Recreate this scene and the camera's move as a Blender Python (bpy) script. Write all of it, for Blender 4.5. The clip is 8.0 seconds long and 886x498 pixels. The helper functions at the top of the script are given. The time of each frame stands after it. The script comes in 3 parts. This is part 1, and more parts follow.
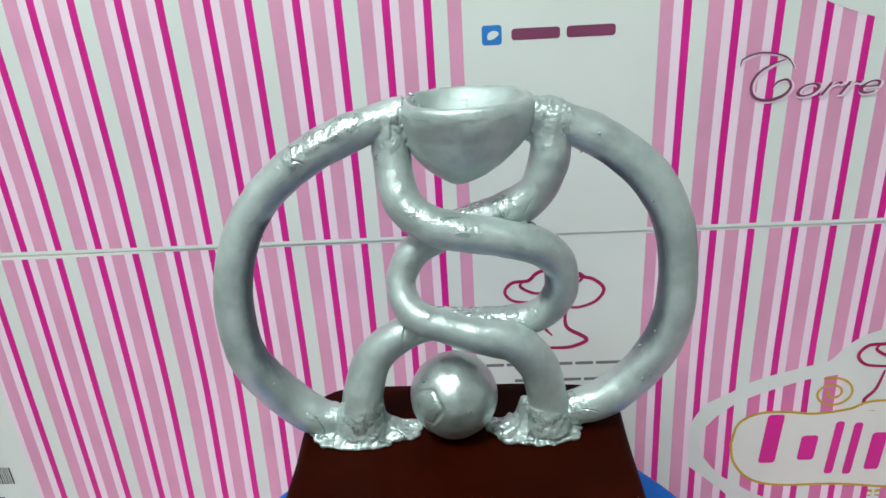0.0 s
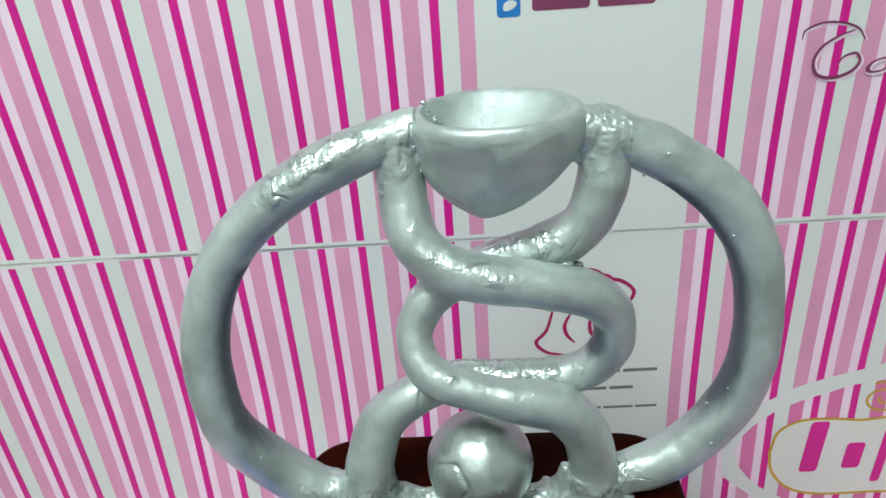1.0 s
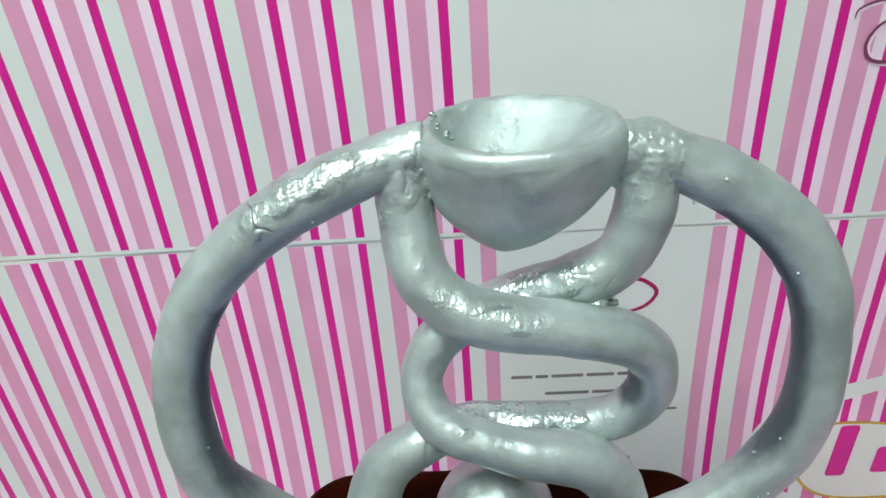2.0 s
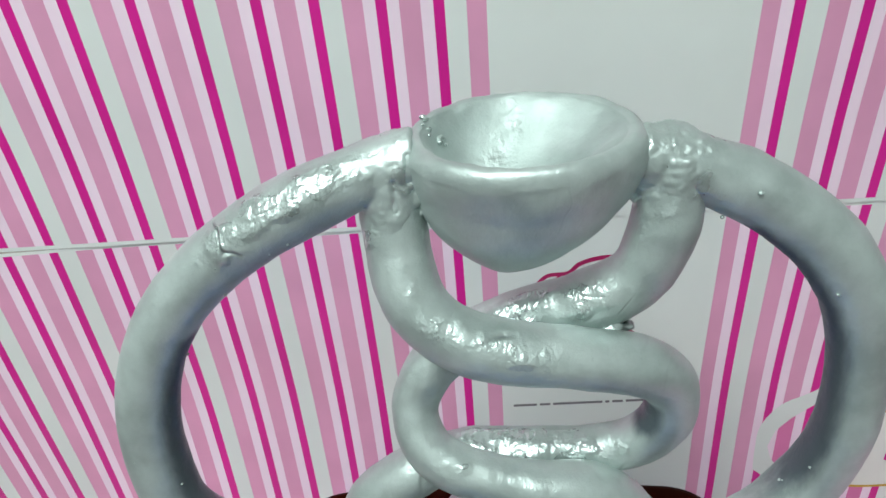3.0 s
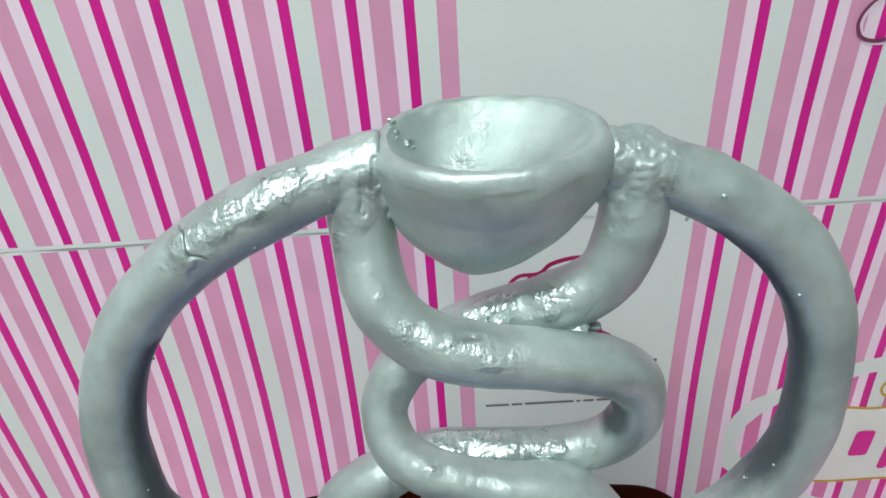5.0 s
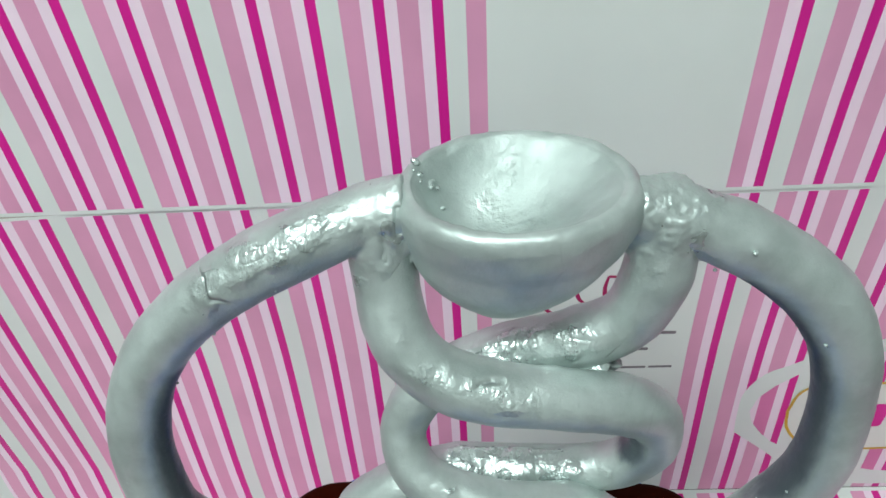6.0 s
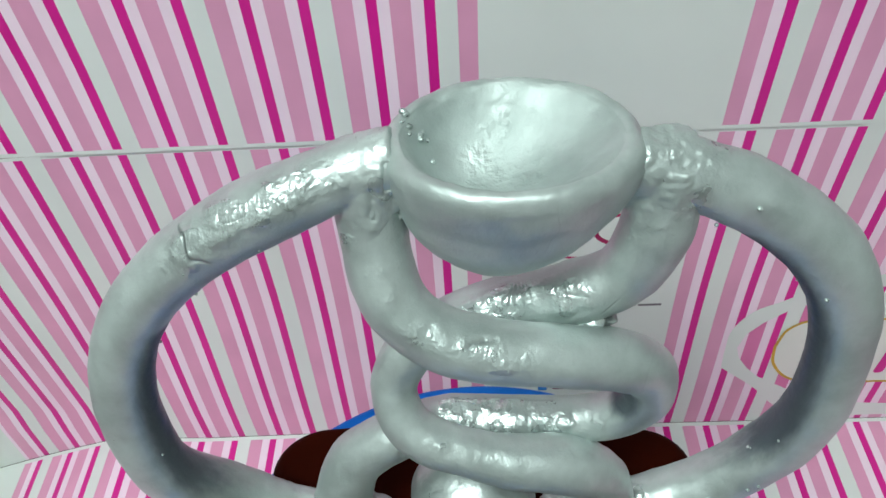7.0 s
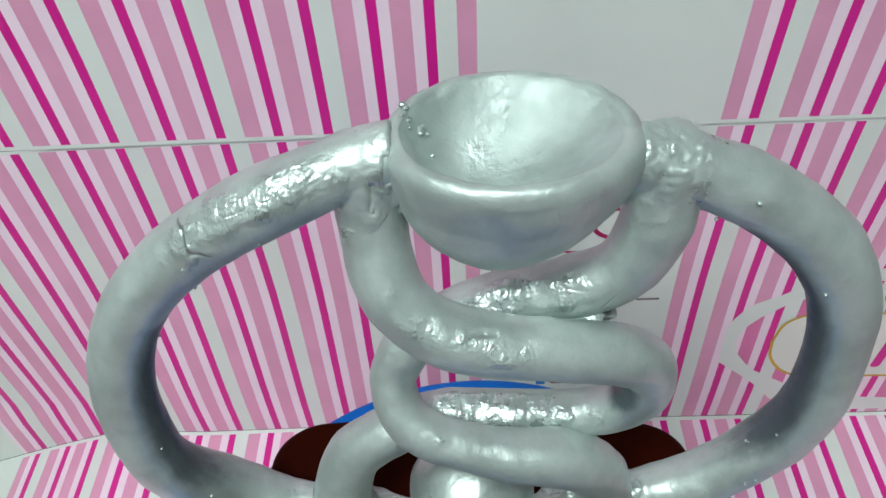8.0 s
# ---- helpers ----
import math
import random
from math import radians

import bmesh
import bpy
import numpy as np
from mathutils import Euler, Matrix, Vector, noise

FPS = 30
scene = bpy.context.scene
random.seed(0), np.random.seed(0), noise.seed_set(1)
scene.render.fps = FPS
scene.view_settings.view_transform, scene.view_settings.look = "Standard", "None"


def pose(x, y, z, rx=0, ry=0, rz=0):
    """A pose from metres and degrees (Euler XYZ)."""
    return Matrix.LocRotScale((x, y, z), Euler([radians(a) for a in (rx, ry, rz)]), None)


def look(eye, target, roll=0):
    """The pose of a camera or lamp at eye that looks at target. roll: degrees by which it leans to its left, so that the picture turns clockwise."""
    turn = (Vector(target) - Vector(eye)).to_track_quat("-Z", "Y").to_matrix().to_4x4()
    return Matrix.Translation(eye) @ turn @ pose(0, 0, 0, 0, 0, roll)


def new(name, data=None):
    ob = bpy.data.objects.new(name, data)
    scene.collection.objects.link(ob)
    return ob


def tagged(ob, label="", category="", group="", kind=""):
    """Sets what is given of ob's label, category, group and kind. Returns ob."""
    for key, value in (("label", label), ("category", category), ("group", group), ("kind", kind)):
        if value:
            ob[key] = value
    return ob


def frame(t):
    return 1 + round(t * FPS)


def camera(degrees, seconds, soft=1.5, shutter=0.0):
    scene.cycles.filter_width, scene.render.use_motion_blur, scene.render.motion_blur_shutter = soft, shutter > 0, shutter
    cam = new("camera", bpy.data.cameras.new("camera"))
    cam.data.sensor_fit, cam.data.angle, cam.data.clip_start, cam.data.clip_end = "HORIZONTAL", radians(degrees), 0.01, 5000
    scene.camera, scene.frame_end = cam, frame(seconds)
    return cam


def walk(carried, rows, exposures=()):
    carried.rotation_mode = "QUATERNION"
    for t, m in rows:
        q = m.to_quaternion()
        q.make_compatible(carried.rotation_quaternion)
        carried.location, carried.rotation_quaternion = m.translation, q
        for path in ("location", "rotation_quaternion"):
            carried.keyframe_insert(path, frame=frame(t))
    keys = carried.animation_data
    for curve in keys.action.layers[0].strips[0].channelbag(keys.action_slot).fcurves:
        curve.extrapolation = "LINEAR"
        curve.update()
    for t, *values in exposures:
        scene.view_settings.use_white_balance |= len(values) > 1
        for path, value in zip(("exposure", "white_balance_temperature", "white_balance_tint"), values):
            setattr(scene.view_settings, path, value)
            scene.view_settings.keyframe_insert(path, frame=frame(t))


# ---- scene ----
cam = camera(60.83, 8.0, soft=1.5)
PATH = [
    (0, (0.0280, 0.0487, 0.7405), (-0.0233, 0.9576, 0.3265), -3.53),
    (0.5, (0.0167, 0.1098, 0.7389), (-0.0323, 1.0039, 0.2937), -3.92),
    (1, (0.0082, 0.1619, 0.7474), (-0.0335, 1.0386, 0.2681), -4.35),
    (1.5, (0.0029, 0.1985, 0.7452), (-0.0345, 1.0674, 0.2515), -3.83),
    (2, (0.0032, 0.2276, 0.7503), (-0.0439, 1.0757, 0.2226), -4.52),
    (2.2, (0.0060, 0.2435, 0.7524), (-0.0475, 1.0814, 0.2092), -5.08),
    (3.3, (0.0027, 0.2732, 0.7486), (-0.0390, 1.0898, 0.1728), -5.01),
    (3.5, (0.0001, 0.2749, 0.7497), (-0.0265, 1.0891, 0.1695), -4.46),
    (4, (0.0031, 0.2662, 0.7501), (-0.0088, 1.0913, 0.1851), -3.72),
    (4.2, (0.0029, 0.2660, 0.7499), (-0.0079, 1.0906, 0.1842), -3.78),
    (5.3, (0.0087, 0.2746, 0.7503), (-0.0125, 1.0877, 0.1685), -4.26),
    (5.5, (0.0092, 0.2801, 0.7619), (-0.0207, 1.0739, 0.1545), -4.46),
    (5.7, (0.0080, 0.2939, 0.7727), (-0.0311, 1.0629, 0.1346), -4.46),
    (6, (0.0085, 0.3015, 0.7839), (-0.0394, 1.0537, 0.1268), -4.18),
    (6.2, (0.0083, 0.3038, 0.7867), (-0.0452, 1.0500, 0.1232), -4.58),
    (6.5, (0.0072, 0.3103, 0.7836), (-0.0432, 1.0305, 0.0916), -4.79),
    (7, (0.0073, 0.3163, 0.7828), (-0.0278, 1.0040, 0.0576), -4.03),
    (7.5, (0.0042, 0.3190, 0.7831), (-0.0238, 0.9939, 0.0456), -3.73),
    (8, (0.0065, 0.3165, 0.7826), (-0.0254, 0.9985, 0.0520), -3.78),
]
walk(cam, [(t, look(eye, target, roll)) for t, eye, target, roll in PATH],
     exposures=[(0, 0.0), (2, 0.0), (3.5, -0.06), (5.5, -0.06), (6.5, -0.12), (8, -0.17)])

# ---- world and light ----
world = bpy.data.worlds.new("world")
scene.world = world
world.use_nodes = True
world.node_tree.nodes["Background"].inputs[0].default_value = (0.8, 0.9, 1.0, 1)
world.node_tree.nodes["Background"].inputs[1].default_value = 0.02

lamp_data = bpy.data.lights.new("ceiling_lamp", "POINT")
lamp_data.energy, lamp_data.color, lamp_data.shadow_soft_size = 79, (0.915, 1.0, 0.978), 0.20
lamp = new("ceiling_lamp", lamp_data)
lamp.matrix_world = pose(-0.38, -0.24, 1.98)


# ---- materials ----
def material(name, colour, rough=0.5, metal=0.0, vary=0.06, scale=30.0, bump=0.0, bump_scale=200.0, spec=0.5):
    m = bpy.data.materials.new(name)
    m.use_nodes = True
    nt = m.node_tree
    b = nt.nodes["Principled BSDF"]
    b.inputs["Roughness"].default_value, b.inputs["Metallic"].default_value = rough, metal
    b.inputs["Specular IOR Level"].default_value = spec
    tc = nt.nodes.new("ShaderNodeTexCoord")
    n1 = nt.nodes.new("ShaderNodeTexNoise")
    n1.inputs["Scale"].default_value, n1.inputs["Detail"].default_value = scale, 4.0
    nt.links.new(tc.outputs["Object"], n1.inputs["Vector"])
    ramp = nt.nodes.new("ShaderNodeValToRGB")
    lo = [max(0, c * (1 - vary)) for c in colour]
    hi = [min(1, c * (1 + vary)) for c in colour]
    ramp.color_ramp.elements[0].color, ramp.color_ramp.elements[1].color = (*lo, 1), (*hi, 1)
    ramp.color_ramp.elements[0].position, ramp.color_ramp.elements[1].position = 0.3, 0.7
    nt.links.new(n1.outputs["Fac"], ramp.inputs["Fac"])
    nt.links.new(ramp.outputs["Color"], b.inputs["Base Color"])
    n2 = nt.nodes.new("ShaderNodeTexNoise")
    n2.inputs["Scale"].default_value, n2.inputs["Detail"].default_value = bump_scale, 4.0
    nt.links.new(tc.outputs["Object"], n2.inputs["Vector"])
    if bump:
        bp = nt.nodes.new("ShaderNodeBump")
        bp.inputs["Strength"].default_value, bp.inputs["Distance"].default_value = bump, 0.001
        nt.links.new(n2.outputs["Fac"], bp.inputs["Height"])
        nt.links.new(bp.outputs["Normal"], b.inputs["Normal"])
    return m


WHITE = material("white_card", (0.742, 0.805, 0.766), 0.42, vary=0.025, scale=9, bump=0.06, bump_scale=60)
PINKWHITE = material("pale_pink_print", (0.92, 0.758, 0.868), 0.42, vary=0.03, scale=12, bump=0.06, bump_scale=60)
PINK = material("pink_print", (0.750, 0.352, 0.530), 0.42, vary=0.06, scale=14, bump=0.06, bump_scale=60)
HOTPINK = material("hot_pink_print", (0.70, 0.19, 0.41), 0.42, vary=0.06, scale=14, bump=0.06, bump_scale=60)
MAGENTA = material("magenta_print", (0.69, 0.012, 0.290), 0.4, vary=0.08, scale=14, bump=0.06, bump_scale=60)
DARKRED = material("dark_red_print", (0.40, 0.005, 0.10), 0.4, vary=0.08)
GOLD = material("gold_print", (0.60, 0.38, 0.03), 0.4, vary=0.12)
CREAM = material("cream_print", (0.76, 0.79, 0.735), 0.42, vary=0.02)
BLACK = material("black_print", (0.03, 0.03, 0.035), 0.45, vary=0.1)
GREYPRINT = material("grey_print", (0.19, 0.19, 0.20), 0.45, vary=0.1)
PURPLE = material("purple_print", (0.22, 0.05, 0.12), 0.45, vary=0.1)
SKYBLUE = material("icon_blue_print", (0.02, 0.22, 0.62), 0.4, vary=0.05)
TABLE = material("dark_table", (0.05, 0.035, 0.028), 0.5, vary=0.2, scale=6)
BOARD = material("card_edge", (0.45, 0.42, 0.38), 0.8, vary=0.1, scale=80)
PLASTER = material("room_plaster", (0.60, 0.605, 0.60), 0.8, vary=0.05, scale=3, bump=0.1, bump_scale=40)


def silver_paint(name, metal, gloss=0.0):
    """Silver paint on fondant. The mesh's "coat" says where wrinkled foil lies (red), where the colour goes to dark
    blue-grey (green) and where it dried dull (blue).
    """
    m = bpy.data.materials.new(name)
    m.use_nodes = True
    nt = m.node_tree
    b = nt.nodes["Principled BSDF"]

    def node(kind, **values):
        n = nt.nodes.new(kind)
        for key, value in values.items():
            n.inputs[key.replace("_", " ")].default_value = value
        return n

    def link(a, b2):
        nt.links.new(a, b2)

    def maths(op, x, y):
        n = nt.nodes.new("ShaderNodeMath")
        n.operation = op
        for k, v in enumerate((x, y)):
            if isinstance(v, (int, float)):
                n.inputs[k].default_value = v
            else:
                link(v, n.inputs[k])
        return n.outputs[0]

    def step(value, lo, hi, to_lo=0.0, to_hi=1.0):
        n = nt.nodes.new("ShaderNodeMapRange")
        n.interpolation_type = "SMOOTHSTEP"
        for key, v in (("From Min", lo), ("From Max", hi), ("To Min", to_lo), ("To Max", to_hi)):
            n.inputs[key].default_value = v
        link(value, n.inputs["Value"])
        return n.outputs["Result"]

    tc = nt.nodes.new("ShaderNodeTexCoord").outputs["Object"]

    def noisy(scale, detail, rough=0.5):
        n = node("ShaderNodeTexNoise", Scale=scale, Detail=detail, Roughness=rough)
        link(tc, n.inputs["Vector"])
        return n.outputs["Fac"]

    attr = nt.nodes.new("ShaderNodeAttribute")
    attr.attribute_name = "coat"
    rgb = nt.nodes.new("ShaderNodeSeparateColor")
    link(attr.outputs["Color"], rgb.inputs["Color"])
    patchy, grain, low = noisy(80, 4), noisy(85, 8, 0.68), noisy(34, 3)
    foil = step(maths("ADD", rgb.outputs["Red"], maths("MULTIPLY", maths("SUBTRACT", patchy, 0.5), 2.4)), 0.45, 1.15)
    stretch = nt.nodes.new("ShaderNodeMapping")
    stretch.inputs["Scale"].default_value = (1.0, 1.0, 0.3)
    link(tc, stretch.inputs["Vector"])
    streaks = node("ShaderNodeTexNoise", Scale=260.0, Detail=5.0)
    link(stretch.outputs["Vector"], streaks.inputs["Vector"])
    inner_dark = step(maths("ADD", rgb.outputs["Green"], maths("MULTIPLY", maths("SUBTRACT", streaks.outputs["Fac"], 0.5), 0.35)), 0.2, 0.9)
    ramp = nt.nodes.new("ShaderNodeValToRGB")
    ramp.color_ramp.elements[0].color, ramp.color_ramp.elements[1].color = (0.385, 0.462, 0.442, 1), (0.545, 0.640, 0.616, 1)
    ramp.color_ramp.elements[0].position, ramp.color_ramp.elements[1].position = 0.38, 0.62
    link(maths("ADD", maths("MULTIPLY", low, 0.6), maths("MULTIPLY", grain, 0.4)), ramp.inputs["Fac"])
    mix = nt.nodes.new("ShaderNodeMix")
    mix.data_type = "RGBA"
    link(inner_dark, mix.inputs["Factor"])
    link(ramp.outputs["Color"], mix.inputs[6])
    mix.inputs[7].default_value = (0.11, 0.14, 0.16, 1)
    link(maths("ADD", metal, maths("ADD", maths("MULTIPLY", foil, 0.12), maths("MULTIPLY", rgb.outputs["Blue"], 0.22))), b.inputs["Metallic"])
    dull = maths("MULTIPLY", rgb.outputs["Blue"], 0.26)
    rough = maths("ADD", maths("ADD", dull, step(grain, 0.3, 0.7, 0.31 - gloss, 0.50 - gloss)), maths("MULTIPLY", foil, -0.14))
    link(rough, b.inputs["Roughness"])

    def creases(scale, distortion):
        n = node("ShaderNodeTexNoise", Scale=scale, Detail=3.0, Roughness=0.55, Distortion=distortion)
        link(tc, n.inputs["Vector"])
        return maths("ABSOLUTE", maths("MULTIPLY", maths("SUBTRACT", n.outputs["Fac"], 0.5), 2.0), 0.0)

    across = nt.nodes.new("ShaderNodeMapping")
    across.inputs["Scale"].default_value = (1.0, 0.45, 0.30)
    link(tc, across.inputs["Vector"])
    pleats = node("ShaderNodeTexNoise", Scale=210.0, Detail=3.0, Distortion=0.4)
    link(across.outputs["Vector"], pleats.inputs["Vector"])
    wrinkle = maths("ADD", maths("MULTIPLY", creases(30, 0.9), 2.3), maths("ADD", maths("MULTIPLY", creases(88, 0.5), 0.55), maths("MULTIPLY", pleats.outputs["Fac"], 0.9)))
    # short cracks where the paste dried over the wrinkles
    line = step(creases(13, 0.5), 0.0, 0.026, 1.0, 0.0)
    crack = maths("MULTIPLY", maths("MULTIPLY", line, step(noisy(23, 2), 0.50, 0.58)), maths("MULTIPLY", step(rgb.outputs["Red"], 0.02, 0.5, 0.08, 1.0), maths("SUBTRACT", 1.0, rgb.outputs["Blue"])))
    rift = nt.nodes.new("ShaderNodeMix")
    rift.data_type = "RGBA"
    link(maths("MULTIPLY", crack, 0.55), rift.inputs["Factor"])
    link(mix.outputs[2], rift.inputs[6])
    rift.inputs[7].default_value = (0.05, 0.06, 0.06, 1)
    link(rift.outputs[2], b.inputs["Base Color"])
    height = maths("ADD", maths("ADD", maths("MULTIPLY", grain, 0.42), maths("ADD", maths("MULTIPLY", noisy(420, 3, 0.6), 0.20), maths("MULTIPLY", pleats.outputs["Fac"], 0.22))), maths("SUBTRACT", maths("MULTIPLY", foil, wrinkle), maths("MULTIPLY", crack, 0.8)))
    bump = node("ShaderNodeBump", Strength=0.48, Distance=0.002)
    link(height, bump.inputs["Height"])
    link(bump.outputs["Normal"], b.inputs["Normal"])
    return m


SILVER = silver_paint("silver_paint", 0.54)
BALL_SILVER = silver_paint("polished_silver_paint", 0.76, 0.05)
CHOCOLATE = material("chocolate_fondant", (0.022, 0.0023, 0.0004), 0.5, vary=0.22, scale=22, bump=0.15, bump_scale=120, spec=0.025)
BLUE = material("blue_foil", (0.002, 0.15, 0.62), 0.4, vary=0.08, scale=60, bump=0.1, bump_scale=140, spec=0.15)
PLASTIC = material("white_plastic", (0.7, 0.7, 0.68), 0.45, vary=0.03)


# ---- mesh helpers ----
def part(name, bm, mat, parent=None, label="", smooth=True):
    me = bpy.data.meshes.new(name)
    bm.normal_update()
    bm.to_mesh(me)
    bm.free()
    for m in mat if isinstance(mat, (list, tuple)) else [mat]:
        me.materials.append(m)
    for p in me.polygons:
        p.use_smooth = smooth
    ob = new(name, me)
    if parent:
        ob.parent = parent
    if label:
        ob["label"] = label
    return ob


def empty(name):
    ob = new(name)
    ob.empty_display_size = 0.02
    return ob


def spline(pts, n):
    """n samples of a smooth curve through the points (tuples of any length)."""
    p = np.array(pts, float)
    p = np.vstack([2 * p[0] - p[1], p, 2 * p[-1] - p[-2]])
    out = []
    for s in np.linspace(0, len(pts) - 1, n):
        i = min(int(s), len(pts) - 2)
        u = s - i
        a, b, c, d = p[i:i + 4]
        out.append(0.5 * (2 * b + (c - a) * u + (2 * a - 5 * b + 4 * c - d) * u * u + (3 * b - a - 3 * c + d) * u ** 3))
    return np.array(out)


def lump(v, amount, scale, seed=0.0):
    """Small uneven push of a place."""
    return amount * noise.noise(Vector(v) * scale + Vector((seed, seed * 1.7, -seed)))


def tube(samples, sides=36, uneven=0.0010, scale=24.0, seed=0.0, fine=0.0003, wraps=(), inner_dark=None):
    """A closed hand-rolled roll along samples of (x, y, z, radius).
    wraps: stretches (start, end, least height of the normal) of 0 to 1 along it that carry wrinkled foil. The last
    argument holds the point that faces look at where the colour is darkened to blue-grey."""
    bm = bmesh.new()
    coat = bm.verts.layers.float_color.new("coat")
    pts = [Vector(s[:3]) for s in samples]
    rings, side = [], None
    for i, c in enumerate(pts):
        way = (pts[min(i + 1, len(pts) - 1)] - pts[max(i - 1, 0)]).normalized()
        if side is None:
            side = way.orthogonal().normalized()
        side = (side - way * side.dot(way)).normalized()
        up = way.cross(side)
        ring = []
        for k in range(sides):
            a = 2 * math.pi * k / sides
            d = side * math.cos(a) + up * math.sin(a)
            q = c + d * samples[i][3]
            q += d * (lump(q, uneven, scale, seed) + lump(q, 0.35 * uneven, scale * 2.4, seed + 6) + lump(q, fine, scale * 5, seed + 3))
            ring.append(bm.verts.new(q))
        rings.append(ring)
    for i, ring in enumerate(rings):
        u = i / (len(rings) - 1)
        for v in ring:
            out = (v.co - pts[i]).normalized()
            foil = max([0.0] + [min(1.0, (u - a) / 0.08 + 0.5, (b - u) / 0.08 + 0.5) * min(1.0, max(0.0, (0.8 * out.z - 0.8 * out.y - h) / 0.4 + 0.5))
                                for a, b, h in wraps])
            # faces turned to the given point go dark blue-grey, less where they face up
            darken = 0.0
            if inner_dark:
                inward = (Vector((inner_dark[0], pts[i].y + 0.012, inner_dark[1])) - pts[i]).normalized()
                darken = min(1.0, max(0.0, (out.dot(inward) - inner_dark[2]) / 0.7 + 0.5)) * min(1.0, max(0.0, (0.62 - inward.z) / 0.4))
                darken *= min(1.0, max(0.0, (u - inner_dark[3]) / 0.04 + 0.5)) * min(1.0, max(0.0, (inner_dark[4] - u) / 0.04 + 0.5))
            v[coat] = (max(0.0, foil), darken, 0, 1)
            if foil > 0:
                v.co += out * foil * min(1.0, max(0.0, (u - 0.09) / 0.05)) * (abs(lump(v.co, 0.0014, 70, seed + 7)) + abs(lump(v.co, 0.0006, 160, seed + 4)) + lump(v.co, 0.0003, 380, seed + 9))
    for r0, r1 in zip(rings, rings[1:]):
        for k in range(sides):
            bm.faces.new((r0[k], r0[(k + 1) % sides], r1[(k + 1) % sides], r1[k]))
    bm.faces.new(rings[0][::-1])
    bm.faces.new(rings[-1])
    bmesh.ops.recalc_face_normals(bm, faces=bm.faces)
    return bm


def blob(centre, size, amount, scale, seed, flat=None, sub=4):
    """A kneaded lump round a centre; flat: the height below which it is pressed level."""
    bm = bmesh.new()
    coat = bm.verts.layers.float_color.new("coat")
    bmesh.ops.create_icosphere(bm, subdivisions=sub, radius=1.0)
    for v in bm.verts:
        v[coat] = (1, 0, 0, 1)
        d = v.co.normalized()
        q = Vector(centre) + Vector((d.x * size[0], d.y * size[1], d.z * size[2]))
        q += d * (lump(q, amount, scale, seed) + lump(q, amount * 0.6, scale * 2.7, seed + 5))
        if flat is not None and q.z < flat:
            q.z = flat + 0.0001
        v.co = q
    return bm


def take_in(bm, other):
    """Adds another bmesh to bm and frees it."""
    seat = {v: bm.verts.new(v.co) for v in other.verts}
    for f in other.faces:
        bm.faces.new([seat[v] for v in f.verts])
    other.free()


def skin(pieces, voxel, rounds, amount, scale, seed, foil, floor_at=None, grooves=()):
    """Paste kneaded over several pieces: they melt into one rounded lump with filled corners and an uneven face.
    grooves: (start, end, depth, width), crevices left open on the front, in x and z."""
    bm = bmesh.new()
    for p in pieces:
        take_in(bm, p)
    me = bpy.data.meshes.new("paste")
    bm.to_mesh(me)
    bm.free()
    ob = new("paste", me)
    melt = ob.modifiers.new("melt", "REMESH")
    melt.mode, melt.voxel_size = "VOXEL", voxel
    soft = ob.modifiers.new("soft", "SMOOTH")
    soft.factor, soft.iterations = 0.5, rounds
    bpy.context.view_layer.update()
    done = bpy.data.meshes.new_from_object(ob.evaluated_get(bpy.context.evaluated_depsgraph_get()))
    bpy.data.objects.remove(ob)
    bm = bmesh.new()
    bm.from_mesh(done)
    bm.normal_update()
    coat = bm.verts.layers.float_color.get("coat") or bm.verts.layers.float_color.new("coat")
    for v in bm.verts:
        lie = lump(v.co, amount, scale, seed) + abs(lump(v.co, amount * 0.9, scale * 2.3, seed + 5)) + lump(v.co, amount * 0.3, scale * 5, seed + 8)
        v[coat] = (foil * min(1.0, max(0.0, 0.5 + 900 * lump(v.co, 0.001, scale * 0.8, seed + 2))), 0, 0, 1)
        for (xa, za), (xb, zb), depth, width in grooves:
            a, d = Vector((xa, za)), Vector((xb - xa, zb - za))
            at = Vector((v.co.x, v.co.z)) - a
            off = (at - d * min(1.0, max(0.0, at.dot(d) / d.length_squared))).length
            if v.normal.y < 0.2 and off < 3 * width:
                lie -= depth * math.exp(-(off / width) ** 2)
        v.co += v.normal * lie
        if floor_at is not None and v.co.z < floor_at:
            v.co.z = floor_at + 0.0001
    return bm


def lathe(profile, centre, sx=1.0, sy=1.0, sides=64, uneven=0.0, scale=40.0, skew=None):
    """A turned solid from (radius, height) pairs."""
    bm = bmesh.new()
    rings = []
    for r, z in profile:
        ring = []
        for k in range(sides):
            a = 2 * math.pi * k / sides
            q = Vector((centre[0] + r * sx * math.cos(a), centre[1] + r * sy * math.sin(a), centre[2] + z))
            if skew:
                q += Vector((skew[0], skew[1], 0)) * max(0.0, (skew[2] - z) / (skew[2] - skew[3]))
            if uneven:
                q += Vector((math.cos(a), math.sin(a), 0.5)) * lump(q, uneven, scale)
            ring.append(bm.verts.new(q))
        rings.append(ring)
    for r0, r1 in zip(rings, rings[1:]):
        for k in range(sides):
            bm.faces.new((r0[k], r0[(k + 1) % sides], r1[(k + 1) % sides], r1[k]))
    bm.faces.new(rings[0][::-1])
    bm.faces.new(rings[-1])
    bmesh.ops.recalc_face_normals(bm, faces=bm.faces)
    return bm


